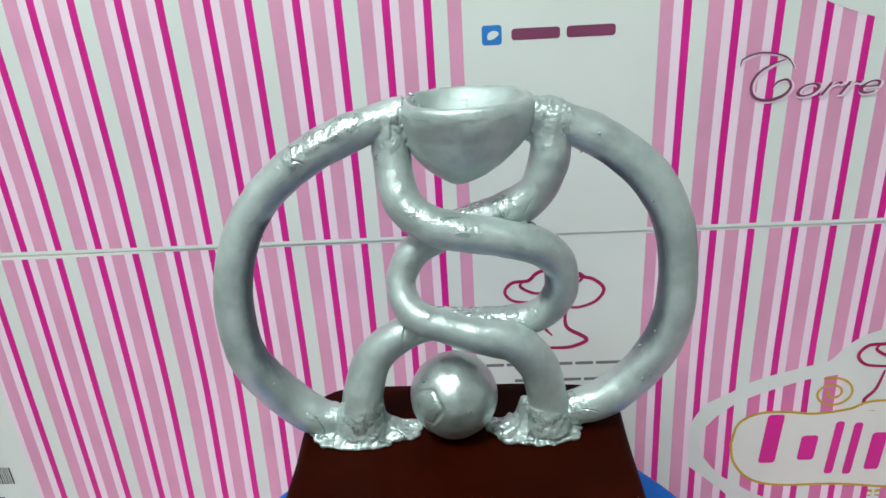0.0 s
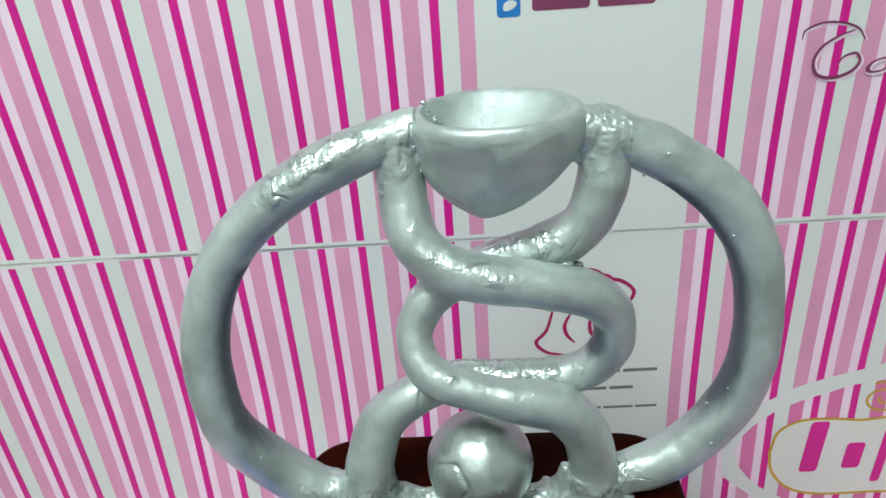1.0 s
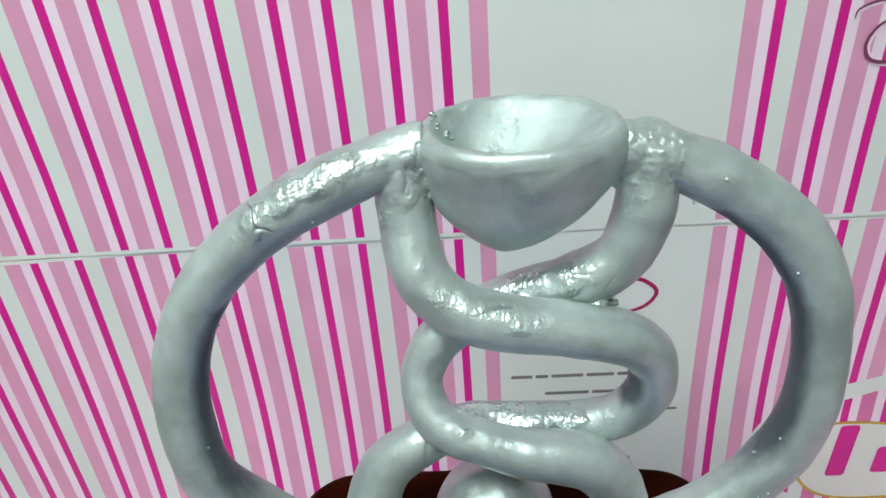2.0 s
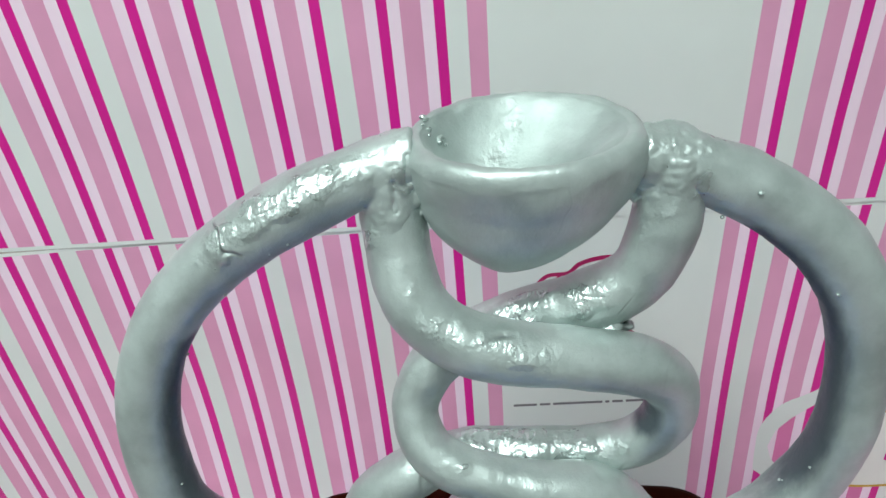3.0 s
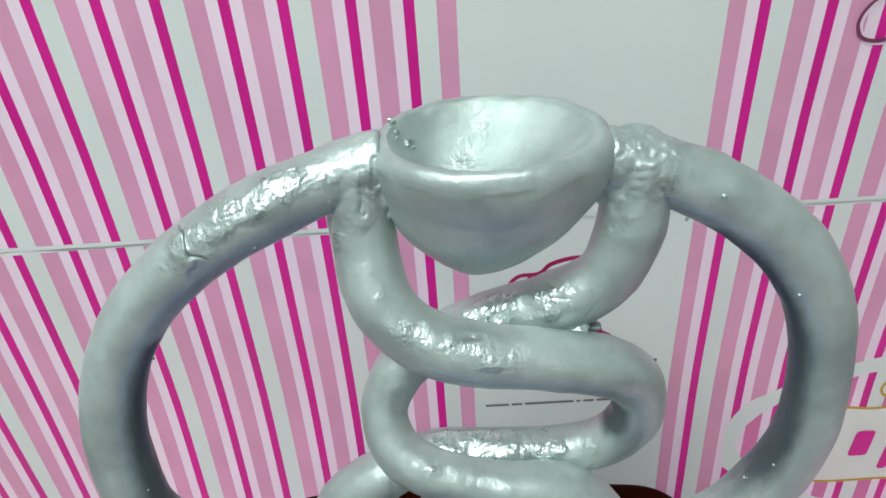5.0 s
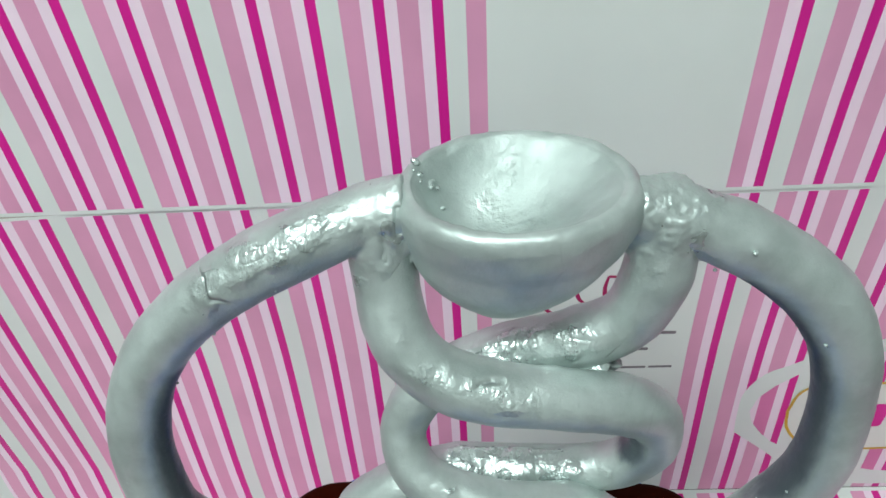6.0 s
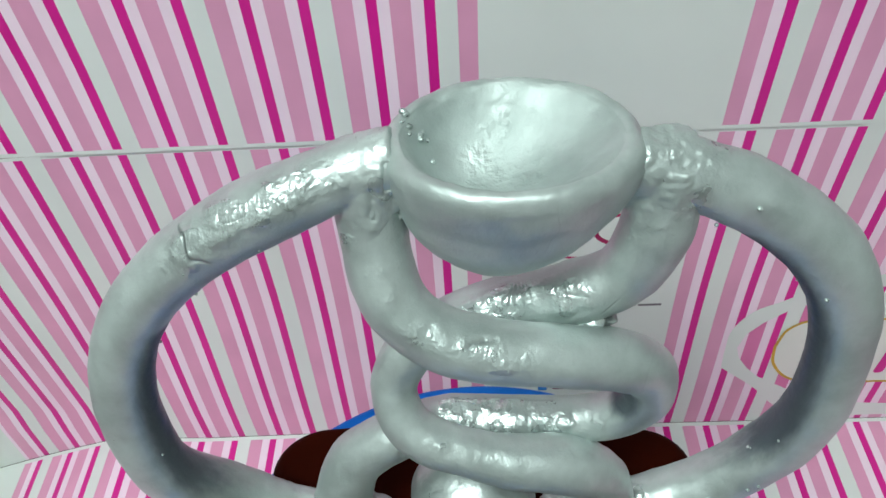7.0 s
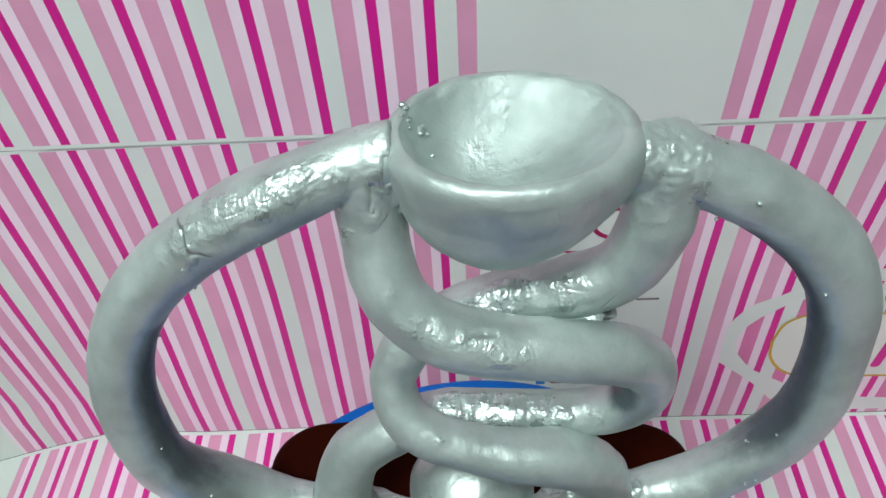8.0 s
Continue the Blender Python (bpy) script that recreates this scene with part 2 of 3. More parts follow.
def slab(x0, x1, y0, y1, z0, z1):
    bm = bmesh.new()
    bmesh.ops.create_cube(bm, size=1.0)
    for v in bm.verts:
        v.co = Vector(((x0 + x1) / 2 + v.co.x * (x1 - x0), (y0 + y1) / 2 + v.co.y * (y1 - y0), (z0 + z1) / 2 + v.co.z * (z1 - z0)))
    return bm


# ---- the printed card: wall and floor ----
WALL_Y, SEAM = 0.772, 0.424
PERIOD = 0.0826
STRIPE_A = 0.2227      # a magenta stripe that a wide white one follows
CARD = [WHITE, PINKWHITE, PINK, MAGENTA, BOARD]
STRIPE_W = -0.0135     # its like west of the panel
PANEL = (0.0178, 0.1985)
SIDE_PANEL = (-0.713, -0.5360)
# one repeat, from the middle of the first magenta stripe: end, slot
REPEAT = [(0.0037, 3), (0.0183, 0), (0.0321, 2), (0.0406, 1), (0.0480, 3), (0.0563, 1), (0.0703, 2), (0.0789, 1), (PERIOD, 3)]


def columns(x0, x1, period_w, shift=0.0):
    """Edges and slots of the printed stripes from x0 to x1, with the white panels cut in."""
    cuts = []
    for first, pitch, lo, hi in ((STRIPE_A + 0.3 * shift, PERIOD, PANEL[1], x1 + PERIOD), (STRIPE_W + shift, period_w, x0 - PERIOD, PANEL[0])):
        x = first + math.floor((lo - first) / pitch) * pitch
        while x < hi:
            start = 0.0
            for end, slot in REPEAT:
                end *= pitch / PERIOD
                a, b = max(x + start, lo), min(x + end, hi)
                if b > a:
                    cuts.append((a, b, slot))
                start = end
            x += pitch
    cuts.append((*PANEL, 0))
    out = []
    edges = sorted({x0, x1, *PANEL, *SIDE_PANEL, *[c[0] for c in cuts]})
    for a, b in zip(edges, edges[1:]):
        if a < x0 - 1e-6 or b > x1 + 1e-6 or b - a < 2e-4:
            continue
        mid = (a + b) / 2
        slot = next(s for p, q, s in cuts if p <= mid < q)
        if PANEL[0] < mid < PANEL[1] or SIDE_PANEL[0] < mid < SIDE_PANEL[1]:
            slot = 0
        out.append((a, b, slot))
    return out


FLOOR_Z = 0.020


def foot(x):
    """Height of the card floor: level on its support, sinking past the support's western edge."""
    d = max(0.0, -0.40 - x)
    return FLOOR_Z - 0.33 * d - 0.3 * d * d


def wall_y(x, z):
    """The card's face: upright above, its lower part drawn forward to the floor, more so in the west."""
    west = min(1.0, max(0.0, -x / 0.3))
    proud = 0.0014 + 0.0008 * west if z > SEAM else 0.0
    u = min(1.0, max(0.0, (0.28 - z) / 0.25))
    near = (0.013 + 0.004 * west) * u * u * (3 - 2 * u)
    far = min(1.0, max(0.0, (-0.30 - x) / 0.12)) if z < SEAM else 0.0
    drawn = near + far * (0.006 + 0.002 * min(1.0, max(0.0, (0.40 - z) / 0.15)) + 0.006 * min(1.0, max(0.0, (0.06 - z) / 0.04)) - near)
    wave = 0.0010 * west * math.sin(7 * x + 3 * z)
    side = min(1.0, -x / 0.2) if x < 0 else min(1.0, max(0.0, (x - 0.2) / 0.06)) * min(1.0, max(0.0, (0.42 - x) / 0.12))
    bow = 0.005 * side * min(0.0, max(-1.0, (0.50 - z) / 0.16))
    return WALL_Y - proud - drawn + wave + bow


def card_sheet(name, rows, place, label, period_w, shift=0.0):
    """A printed sheet: columns of print across rows (position, printed or not), set into space by place(x, r)."""
    cols = columns(-0.90, 0.80, period_w, shift)
    xs = [cols[0][0]] + [c[1] for c in cols]
    bm = bmesh.new()
    front = [[bm.verts.new(place(x, r)[0]) for x in xs] for r, _ in rows]
    back = [[bm.verts.new(place(x, r)[1]) for x in xs] for r, _ in rows]
    for j in range(len(rows) - 1):
        for i, c in enumerate(cols):
            f = bm.faces.new((front[j][i], front[j][i + 1], front[j + 1][i + 1], front[j + 1][i]))
            f.material_index = c[2] if rows[j][1] else 0
            g = bm.faces.new((back[j][i], back[j + 1][i], back[j + 1][i + 1], back[j][i + 1]))
            g.material_index = 4
    for i in range(len(cols)):
        for j, k in ((0, 1), (len(rows) - 1, -1)):
            f = bm.faces.new((front[j][i], back[j][i], back[j][i + 1], front[j][i + 1]))
            f.material_index = 4
    for j in range(len(rows) - 1):
        for i in (0, len(xs) - 1):
            f = bm.faces.new((front[j][i], front[j + 1][i], back[j + 1][i], back[j][i]))
            f.material_index = 4
    bmesh.ops.recalc_face_normals(bm, faces=bm.faces)
    ob = part(name, bm, CARD, smooth=False)
    return tagged(ob, label, "wall" if "wall" in name else "floor", kind="structure")


def on_wall(x, z):
    z = foot(x) if z == FLOOR_Z else z
    y = wall_y(x, z)
    return (x, y, z), (x, y + 0.003, z)


def on_floor(x, r):
    y = wall_y(x, FLOOR_Z) - 0.0006 - r
    return (x, y, foot(x)), (x, y, foot(x) - 0.003)


lower_rows = [(FLOOR_Z, True)] + [(0.035 * k, True) for k in range(1, 12)] + [(0.4205, False), (SEAM - 0.0004, False)]
wall_lower = card_sheet("wall_lower", lower_rows, on_wall,
                        "pink and magenta striped glossy card wall behind the cake", 0.0820)
upper_rows = [(SEAM + 0.0002, False), (0.4278, True), (0.46, True), (0.5, True), (0.54, True), (0.58, True), (0.62, True), (0.66, True), (0.7, True), (0.74, True), (0.85, False)]
wall_upper = card_sheet("wall_upper", upper_rows, on_wall,
                        "upper pink and magenta striped card sheet above the seam", 0.0820)
floor_rows = [(0.0, False), (0.0045, True)] + [(0.1 * k, True) for k in range(1, 8)]
floor = card_sheet("floor", floor_rows, on_floor, "striped pink and white printed card floor sheet", 0.0820, -0.0075)

# ---- the plain room that closes the place ----
for name, box in (("ground", (-1.9, 1.9, -1.8, 1.5, -0.36, -0.30)), ("support", (-0.395, 1.2, -0.3, 0.80, -0.30, 0.0165)),
                  ("ceiling", (-1.9, 1.9, -1.8, 1.5, 2.3, 2.36)),
                  ("wall_north", (-1.9, 1.9, 1.5, 1.56, -0.36, 2.36)), ("wall_south", (-1.9, 1.9, -1.86, -1.8, -0.36, 2.36)),
                  ("wall_west", (-1.96, -1.9, -1.86, 1.56, -0.36, 2.36)), ("wall_east", (1.9, 1.96, -1.86, 1.56, -0.36, 2.36))):
    tagged(part(name, slab(*box), TABLE if name in ("ground", "support") else PLASTER, smooth=False), "plain dark brown table surface" if name == "ground" else "plain dark brown block under the card floor" if name == "support" else "plain pale painted plaster surface of the room", name.split("_")[0], kind="structure")

# ---- cake board on its stand ----
BOARD_TOP, CAKE_TOP = 0.278, 0.402
BX, BY = 0.010, 0.447
stand = tagged(empty("cake_stand"), "plain white plastic cake stand under the blue board", "cake stand")
part("foot", lathe([(0.09, 0.0205), (0.095, 0.024), (0.09, 0.032), (0.03, 0.04)], (BX, BY, 0)), PLASTIC, stand)
part("column", lathe([(0.025, 0.0405), (0.02, 0.15), (0.025, 0.259)], (BX, BY, 0)), PLASTIC, stand)
part("plate", lathe([(0.03, 0.2595), (0.10, 0.263), (0.105, 0.2665), (0.10, 0.2695)], (BX, BY, 0)), PLASTIC, stand)
cake_board = part("cake_board", lathe([(0.195, 0.2700), (0.1990, 0.2715), (0.2, 0.274), (0.1990, 0.2768), (0.195, 0.278)], (BX, BY, 0), sides=160), BLUE)
tagged(cake_board, "round bright blue foil cake board under the brown cake", "cake board")


# ---- the cake ----
def cake_outline(n_corner):
    """Rounded block seen from above, anticlockwise, with wider back corners and a slightly bowed back."""
    pts = []
    for cx, cy, r, a0 in ((0.1255 - 0.026, 0.537 - 0.026, 0.026, 0), (-0.107 + 0.026, 0.540 - 0.026, 0.026, 90),
                          (-0.106 + 0.012, 0.402 + 0.012, 0.012, 180), (0.125 - 0.012, 0.402 + 0.012, 0.012, 270)):
        for k in range(n_corner + 1):
            a = radians(a0 + 90 * k / n_corner)
            x, y = cx + r * math.cos(a), cy + r * math.sin(a)
            pts.append((x, y))
    return pts


def cake_mesh():
    bm = bmesh.new()
    flat = cake_outline(10)
    dense = []
    for (xa, ya), (xb, yb) in zip(flat, flat[1:] + flat[:1]):
        n = max(1, int(math.hypot(xb - xa, yb - ya) / 0.006))
        dense += [(xa + (xb - xa) * k / n, ya + (yb - ya) * k / n) for k in range(n)]
    dense = [(x, y + (0.0045 * max(0.0, 1 - ((x - 0.005) / 0.10) ** 2) if y > 0.53 else 0.0)) for x, y in dense]
    cx, cy = 0.01, 0.478
    rows = [(0.0, BOARD_TOP + 0.0003), (0.001, BOARD_TOP + 0.004), (0.0, BOARD_TOP + 0.03), (0.0, CAKE_TOP - 0.010), (0.0012, CAKE_TOP - 0.005),
            (0.004, CAKE_TOP - 0.0015), (0.008, CAKE_TOP), (0.02, CAKE_TOP), (0.04, CAKE_TOP)]
    rings = []
    for inset, z in rows:
        ring = []
        for x, y in dense:
            d = Vector((x - cx, y - cy))
            k = 1 - inset / d.length
            q = Vector((cx + d.x * k, cy + d.y * k, z))
            q += Vector((d.x, d.y, 0)).normalized() * lump(q, 0.0012, 22) + Vector((0, 0, lump(q, 0.0006, 30, 4) if z > 0.35 else 0))
            ring.append(bm.verts.new(q))
        rings.append(ring)
    n = len(dense)
    for r0, r1 in zip(rings, rings[1:]):
        for k in range(n):
            bm.faces.new((r0[k], r0[(k + 1) % n], r1[(k + 1) % n], r1[k]))
    bm.faces.new(rings[0][::-1])
    bm.faces.new(rings[-1])
    bmesh.ops.recalc_face_normals(bm, faces=bm.faces)
    return bm


cake = tagged(part("cake", cake_mesh(), CHOCOLATE), "dark chocolate brown fondant cake block on a blue board", "cake")

# ---- the silver trophy ----
trophy = tagged(empty("trophy"), "hand-moulded silver painted fondant trophy with twisted stems", "trophy")


def lean(x, z):
    """The trophy's plane tips a little towards the front at its foot and at its western side."""
    side = -0.010 * (1 - math.exp((x + 0.03) / 0.03)) if x < -0.03 else 0.0
    return 0.507 - 0.125 * (0.62 - z) + side


def arc(cx, cz, a, b, start, end, n, power, radii, back, up, top, span):
    """Samples of a rounded arc in the trophy's plane; degrees, anticlockwise as seen from the front.
    Below the height top the roll bends back and up towards its foot."""
    out = []
    for k in range(n):
        u = k / (n - 1)
        t = radians(start + (end - start) * u)
        c, s = math.cos(t), math.sin(t)
        x = cx + a * math.copysign(abs(c) ** (2 / power), c)
        z = cz + b * math.copysign(abs(s) ** (2 / power), s)
        z = CAKE_TOP + 0.0085 + 0.005 * math.log1p(math.exp((z - CAKE_TOP - 0.0085) / 0.005))
        w = min(1.0, max(0.0, (top - z) / span))
        w = w * w * (3 - 2 * w)
        out.append((x, lean(x, z) + back * w, z + up * w, float(np.interp(u, np.linspace(0, 1, len(radii)), radii))))
    return out


left_arc = arc(0.026, 0.503, 0.163, 0.1243, 102.8, 238, 220, 2.2,
               [0.0100, 0.0124, 0.0122, 0.0120, 0.0122, 0.0127, 0.0136, 0.0142, 0.0138, 0.0090], 0.014, -0.001, 0.48, 0.06)
right_arc = arc(0.002, 0.511, 0.1530, 0.1140, 71.5, -71, 220, 2.4,
                [0.0105, 0.0134, 0.0136, 0.0130, 0.0125, 0.0127, 0.0135, 0.0137, 0.0132, 0.0090], 0.005, 0.002, 0.50, 0.07)
part("handle", tube(left_arc, sides=64, seed=1, inner_dark=(0.009, 0.505, 0.60, 0.33, 0.90), wraps=[(0.02, 0.24, 0.88), (0.93, 1.1, 0.2)]), SILVER, trophy)
part("handle", tube(right_arc, sides=64, seed=2, inner_dark=(0.009, 0.505, 0.56, 0.14, 0.86), wraps=[(-0.1, 0.08, 0.35), (0.90, 1.1, 0.5)]), SILVER, trophy)

# beads of dried paint where the handles meet the cup, and specks along the handles
drops = random.Random(21)
for arc_samples, spots in ((right_arc, [(6, 60), (11, 75), (15, 35), (19, 80), (24, 60)]), (left_arc, [(4, 80), (10, 95), (14, 88)])):
    spots += [(drops.randrange(26, 190), drops.uniform(-20, 100)) for _ in range(9)]
    for k, turn in spots:
        x, y, z, r = arc_samples[k]
        way = (Vector(arc_samples[k + 1][:3]) - Vector(arc_samples[k - 1][:3])).normalized()
        out = Vector((0, -1, 0)) * math.cos(radians(turn)) + way.cross(Vector((0, 1, 0))) * math.sin(radians(turn)) * (1 if arc_samples is left_arc else -1)
        size = (0.0007 if k < 26 else 0.0004) + 0.0003 * (k % 3)
        part("bead", blob(Vector((x, y, z)) + out.normalized() * (r + 0.0002), (size, size, size * 0.8), size * 0.4, 400, k * 1.3, sub=2), SILVER, trophy)

STEM_A = [(-0.0260, 0.5085, 0.6210, 0.0112), (-0.0260, 0.5015, 0.594, 0.0117), (-0.0200, 0.490, 0.572, 0.0120), (-0.004, 0.482, 0.560, 0.0125),
          (0.017, 0.4795, 0.5545, 0.0120), (0.041, 0.4805, 0.5500, 0.0122), (0.062, 0.483, 0.5425, 0.0120), (0.0765, 0.487, 0.5280, 0.0112),
          (0.0785, 0.4885, 0.5085, 0.0110), (0.067, 0.491, 0.4900, 0.0110), (0.0465, 0.4940, 0.4830, 0.0105), (0.021, 0.4955, 0.4815, 0.0104),
          (-0.004, 0.4960, 0.4815, 0.0108), (-0.0275, 0.492, 0.476, 0.0120), (-0.048, 0.489, 0.461, 0.0130), (-0.057, 0.483, 0.438, 0.0140),
          (-0.059, 0.481, 0.420, 0.0146), (-0.0595, 0.481, 0.4075, 0.0162)]
STEM_B = [(0.0740, 0.5085, 0.6205, 0.0124), (0.0722, 0.502, 0.596, 0.0126), (0.0640, 0.501, 0.5725, 0.0122), (0.046, 0.503, 0.5592, 0.0126),
          (0.024, 0.505, 0.552, 0.0115), (-0.001, 0.503, 0.5425, 0.0108), (-0.018, 0.497, 0.533, 0.0102), (-0.0265, 0.4905, 0.516, 0.0095),
          (-0.0195, 0.480, 0.4995, 0.0100), (0.003, 0.4745, 0.490, 0.0108), (0.025, 0.472, 0.4845, 0.0118), (0.049, 0.475, 0.4765, 0.0128),
          (0.064, 0.4785, 0.455, 0.0132), (0.069, 0.480, 0.431, 0.0138), (0.069, 0.479, 0.4195, 0.0142), (0.069, 0.479, 0.4075, 0.0158)]
part("twisted_stem", tube(spline(STEM_A, 240), seed=5, uneven=0.0012, scale=30.0, inner_dark=(0.045, 0.512, 0.22, 0.41, 0.61), wraps=[(-0.1, 0.05, -0.4), (0.08, 0.27, 1.06), (0.90, 1.1, -0.4), (0.56, 0.74, 0.35)]), SILVER, trophy)
part("twisted_stem", tube(spline(STEM_B, 220), seed=8, uneven=0.0014, scale=32.0, wraps=[(-0.1, 0.05, -0.4), (0.90, 1.1, -0.4), (0.15, 0.33, 0.78), (0.50, 0.60, 1.1)]), SILVER, trophy)

# the bowl: outside from the tip up, over the lip, and down into the hollow
CUP = (0.0218, 0.509, 0.0)
outer = [(0.0005, 0.5803), (0.006, 0.5815), (0.0168, 0.5877), (0.0285, 0.5975), (0.0362, 0.608), (0.0396, 0.6165), (0.0408, 0.6225),
         (0.0407, 0.6270), (0.0396, 0.6305), (0.0376, 0.6325), (0.0352, 0.6329), (0.0326, 0.6318), (0.0296, 0.6292), (0.0256, 0.6248),
         (0.0208, 0.6202), (0.0155, 0.6162), (0.0100, 0.6136), (0.0050, 0.6123), (0.0005, 0.6119)]
bowl_mesh = lathe([tuple(p) for p in spline(outer, 84)], CUP, 1.065, 0.82, 110, 0.0009, 35, (-0.006, -0.010, 0.612, 0.5803))
# the hollow lies off the middle, steeper in the west
for v in bowl_mesh.verts:
    r = math.hypot((v.co.x - CUP[0]) / 1.065, (v.co.y - CUP[1]) / 0.82)
    if r < 0.0335 and v.co.z > 0.6105:
        deep = min(1.0, (0.6335 - v.co.z) / 0.021)
        v.co += Vector((-0.0085, -0.0010, 0)) * deep
    if v.co.z < 0.626:
        v.co += Vector((v.co.x - CUP[0], v.co.y - CUP[1], 0)).normalized() * (lump(v.co, 0.0009, 62, 12.0) + lump(v.co, 0.0004, 150, 13.0)) * (1.0 if r > 0.034 or v.co.z < 0.6105 else 0.4)
    if v.co.z > 0.6265:
        v.co += Vector((0, 0, 1)) * (lump(v.co, 0.0006, 90, 3.0) + lump(v.co, 0.0005, 260, 6.0))
bowl = part("bowl", bowl_mesh, SILVER, trophy)
coat = bowl.data.attributes.new("coat", "FLOAT_COLOR", "POINT")
for v, c in zip(bowl.data.vertices, coat.data):
    hollow = math.hypot((v.co.x - 0.0170) / 0.80, v.co.y - 0.512)
    inside = v.co.z > 0.6105 and math.hypot((v.co.x - CUP[0]) / 1.065, (v.co.y - CUP[1]) / 0.82) < 0.034
    c.color = (0.95 * max(0.0, 1 - hollow / 0.026) if inside else 0.0, 0, 1.0 if inside else 0.0, 1)
speck = random.Random(11)
for k in range(11):
    x, y, r = -0.0135 + speck.random() * 0.012, 0.5110 + speck.random() * 0.011, 0.0007 + 0.0008 * speck.random()
    near = min(bowl.data.vertices, key=lambda v: math.hypot(v.co.x - x, v.co.y - y) + (0.0 if v.co.z > 0.611 else 1.0))
    part("crumb", blob((x, y, near.co.z + r * 0.3), (r, r, r * 0.7), r * 0.5, 400, x * 900, sub=2), SILVER, bowl, "small bright silver crumb on the rim")


def fatter(samples, grow):
    """The samples with a thicker roll that dives under the old face towards its last sample."""
    n = len(samples)
    return [(p[0], p[1], p[2], p[3] + grow - (grow + 0.0016) * k / (n - 1)) for k, p in enumerate(samples)]


stem_a, stem_b = spline(STEM_A, 240), spline(STEM_B, 220)
part("joint", skin([tube(fatter(left_arc[:26], 0.0009), 40), tube(fatter(stem_a[:20], 0.0009), 40), blob((-0.0255, 0.5085, 0.6170), (0.0138, 0.0124, 0.0138), 0.0008, 80, 2.0),
                    blob((-0.0170, 0.5030, 0.6120), (0.0070, 0.0062, 0.0085), 0.0006, 90, 5.0),
                    blob((-0.0285, 0.5050, 0.6085), (0.0105, 0.0090, 0.0095), 0.0008, 90, 7.0)],
                   0.0008, 8, 0.0005, 120, 2.0, 1.0, None,
                   [((-0.0180, 0.630), (-0.0183, 0.621), 0.0022, 0.0010), ((-0.0235, 0.621), (-0.0240, 0.611), 0.0011, 0.0009), ((-0.0205, 0.605), (-0.0150, 0.6095), 0.0022, 0.0011)]), SILVER, trophy, "crumpled bright silver joint")
part("joint", skin([tube(fatter(right_arc[:28], 0.0011), 40), tube(fatter(stem_b[:24], 0.0009), 40), blob((0.0725, 0.5085, 0.6170), (0.0148, 0.0128, 0.0140), 0.0008, 80, 6.0),
                    blob((0.0620, 0.5060, 0.6150), (0.0075, 0.0075, 0.0120), 0.0006, 90, 8.0)],
                   0.0008, 6, 0.0009, 110, 6.0, 1.0), SILVER, trophy, "lumpy dull silver joint")


def skirt(cx, cy, rx, ry, tip, high, seed):
    """Foil pressed flat round the foot of a stem, drawn out to a point on the ball's side, with a torn edge."""
    bm = bmesh.new()
    coat = bm.verts.layers.float_color.new("coat")
    rings, n = [], 90
    for q, lift in ((1.0, 0.0), (1.01, 0.0012), (0.97, 0.0022), (0.86, 0.0032), (0.72, 0.0046), (0.58, 0.0078), (0.47, 0.0125), (0.40, 0.0190), (0.34, 0.0255), (0.16, 0.0270)):
        ring = []
        for k in range(n):
            a = 2 * math.pi * k / n
            c, d = math.cos(a), math.sin(a)
            reach = 1 + 0.17 * noise.noise(Vector((c * 2.2, d * 2.2, seed))) + 0.09 * noise.noise(Vector((c * 6, d * 6, seed + 4)))
            fold = 0.30 * noise.noise(Vector((c * 4.5, d * 4.5, seed + 7)))
            if c * tip > 0:
                reach *= 1 + 0.28 * abs(c) ** 7
            x, y = cx + rx * q * reach * c, cy + ry * q * reach * d
            z = CAKE_TOP + 0.0001 + lift * high * (1 + fold * min(1.0, 0.009 / max(lift, 0.001)))
            if lift:
                z += max(-0.6 * lift, 0.0032 * noise.noise(Vector((x * 130, y * 130, seed))) + 0.0018 * noise.noise(Vector((x * 330, y * 330, seed + 2))))
            v = bm.verts.new((x, y, z))
            v[coat] = (1, 0, 0, 1)
            ring.append(v)
        rings.append(ring)
    for r0, r1 in zip(rings, rings[1:]):
        for k in range(n):
            bm.faces.new((r0[k], r0[(k + 1) % n], r1[(k + 1) % n], r1[k]))
    bm.faces.new(rings[0][::-1])
    bm.faces.new(rings[-1])
    bmesh.ops.recalc_face_normals(bm, faces=bm.faces)
    return bm


part("foot", skin([skirt(-0.0630, 0.4815, 0.0345, 0.0205, 1, 1.0, 3.0), tube(fatter(stem_a[:-31:-1], 0.0018), 40), tube(fatter(left_arc[:-31:-1], 0.0008), 40)],
                  0.0010, 3, 0.0012, 75, 3.0, 0.9, CAKE_TOP), SILVER, trophy, "crumpled silver foot pressed on the cake")
part("foot", skin([skirt(0.0640, 0.4805, 0.0300, 0.0195, -1, 1.0, 9.0), tube(fatter(stem_b[:-31:-1], 0.0018), 40), tube(fatter(right_arc[:-31:-1], 0.0008), 40)],
                  0.0010, 3, 0.0012, 75, 9.0, 0.9, CAKE_TOP), SILVER, trophy, "crumpled silver foot pressed on the cake")
part("weld", blob((0.0500, 0.4962, 0.5518), (0.0125, 0.0058, 0.0040), 0.0034, 210, 11.0, sub=4), SILVER, trophy, "crumpled silver paste where the stems meet")
part("weld", blob((0.043, 0.485, 0.4790), (0.0130, 0.0055, 0.0040), 0.0020, 170, 14.0, sub=4), SILVER, trophy, "crumpled silver paste where the stems meet")

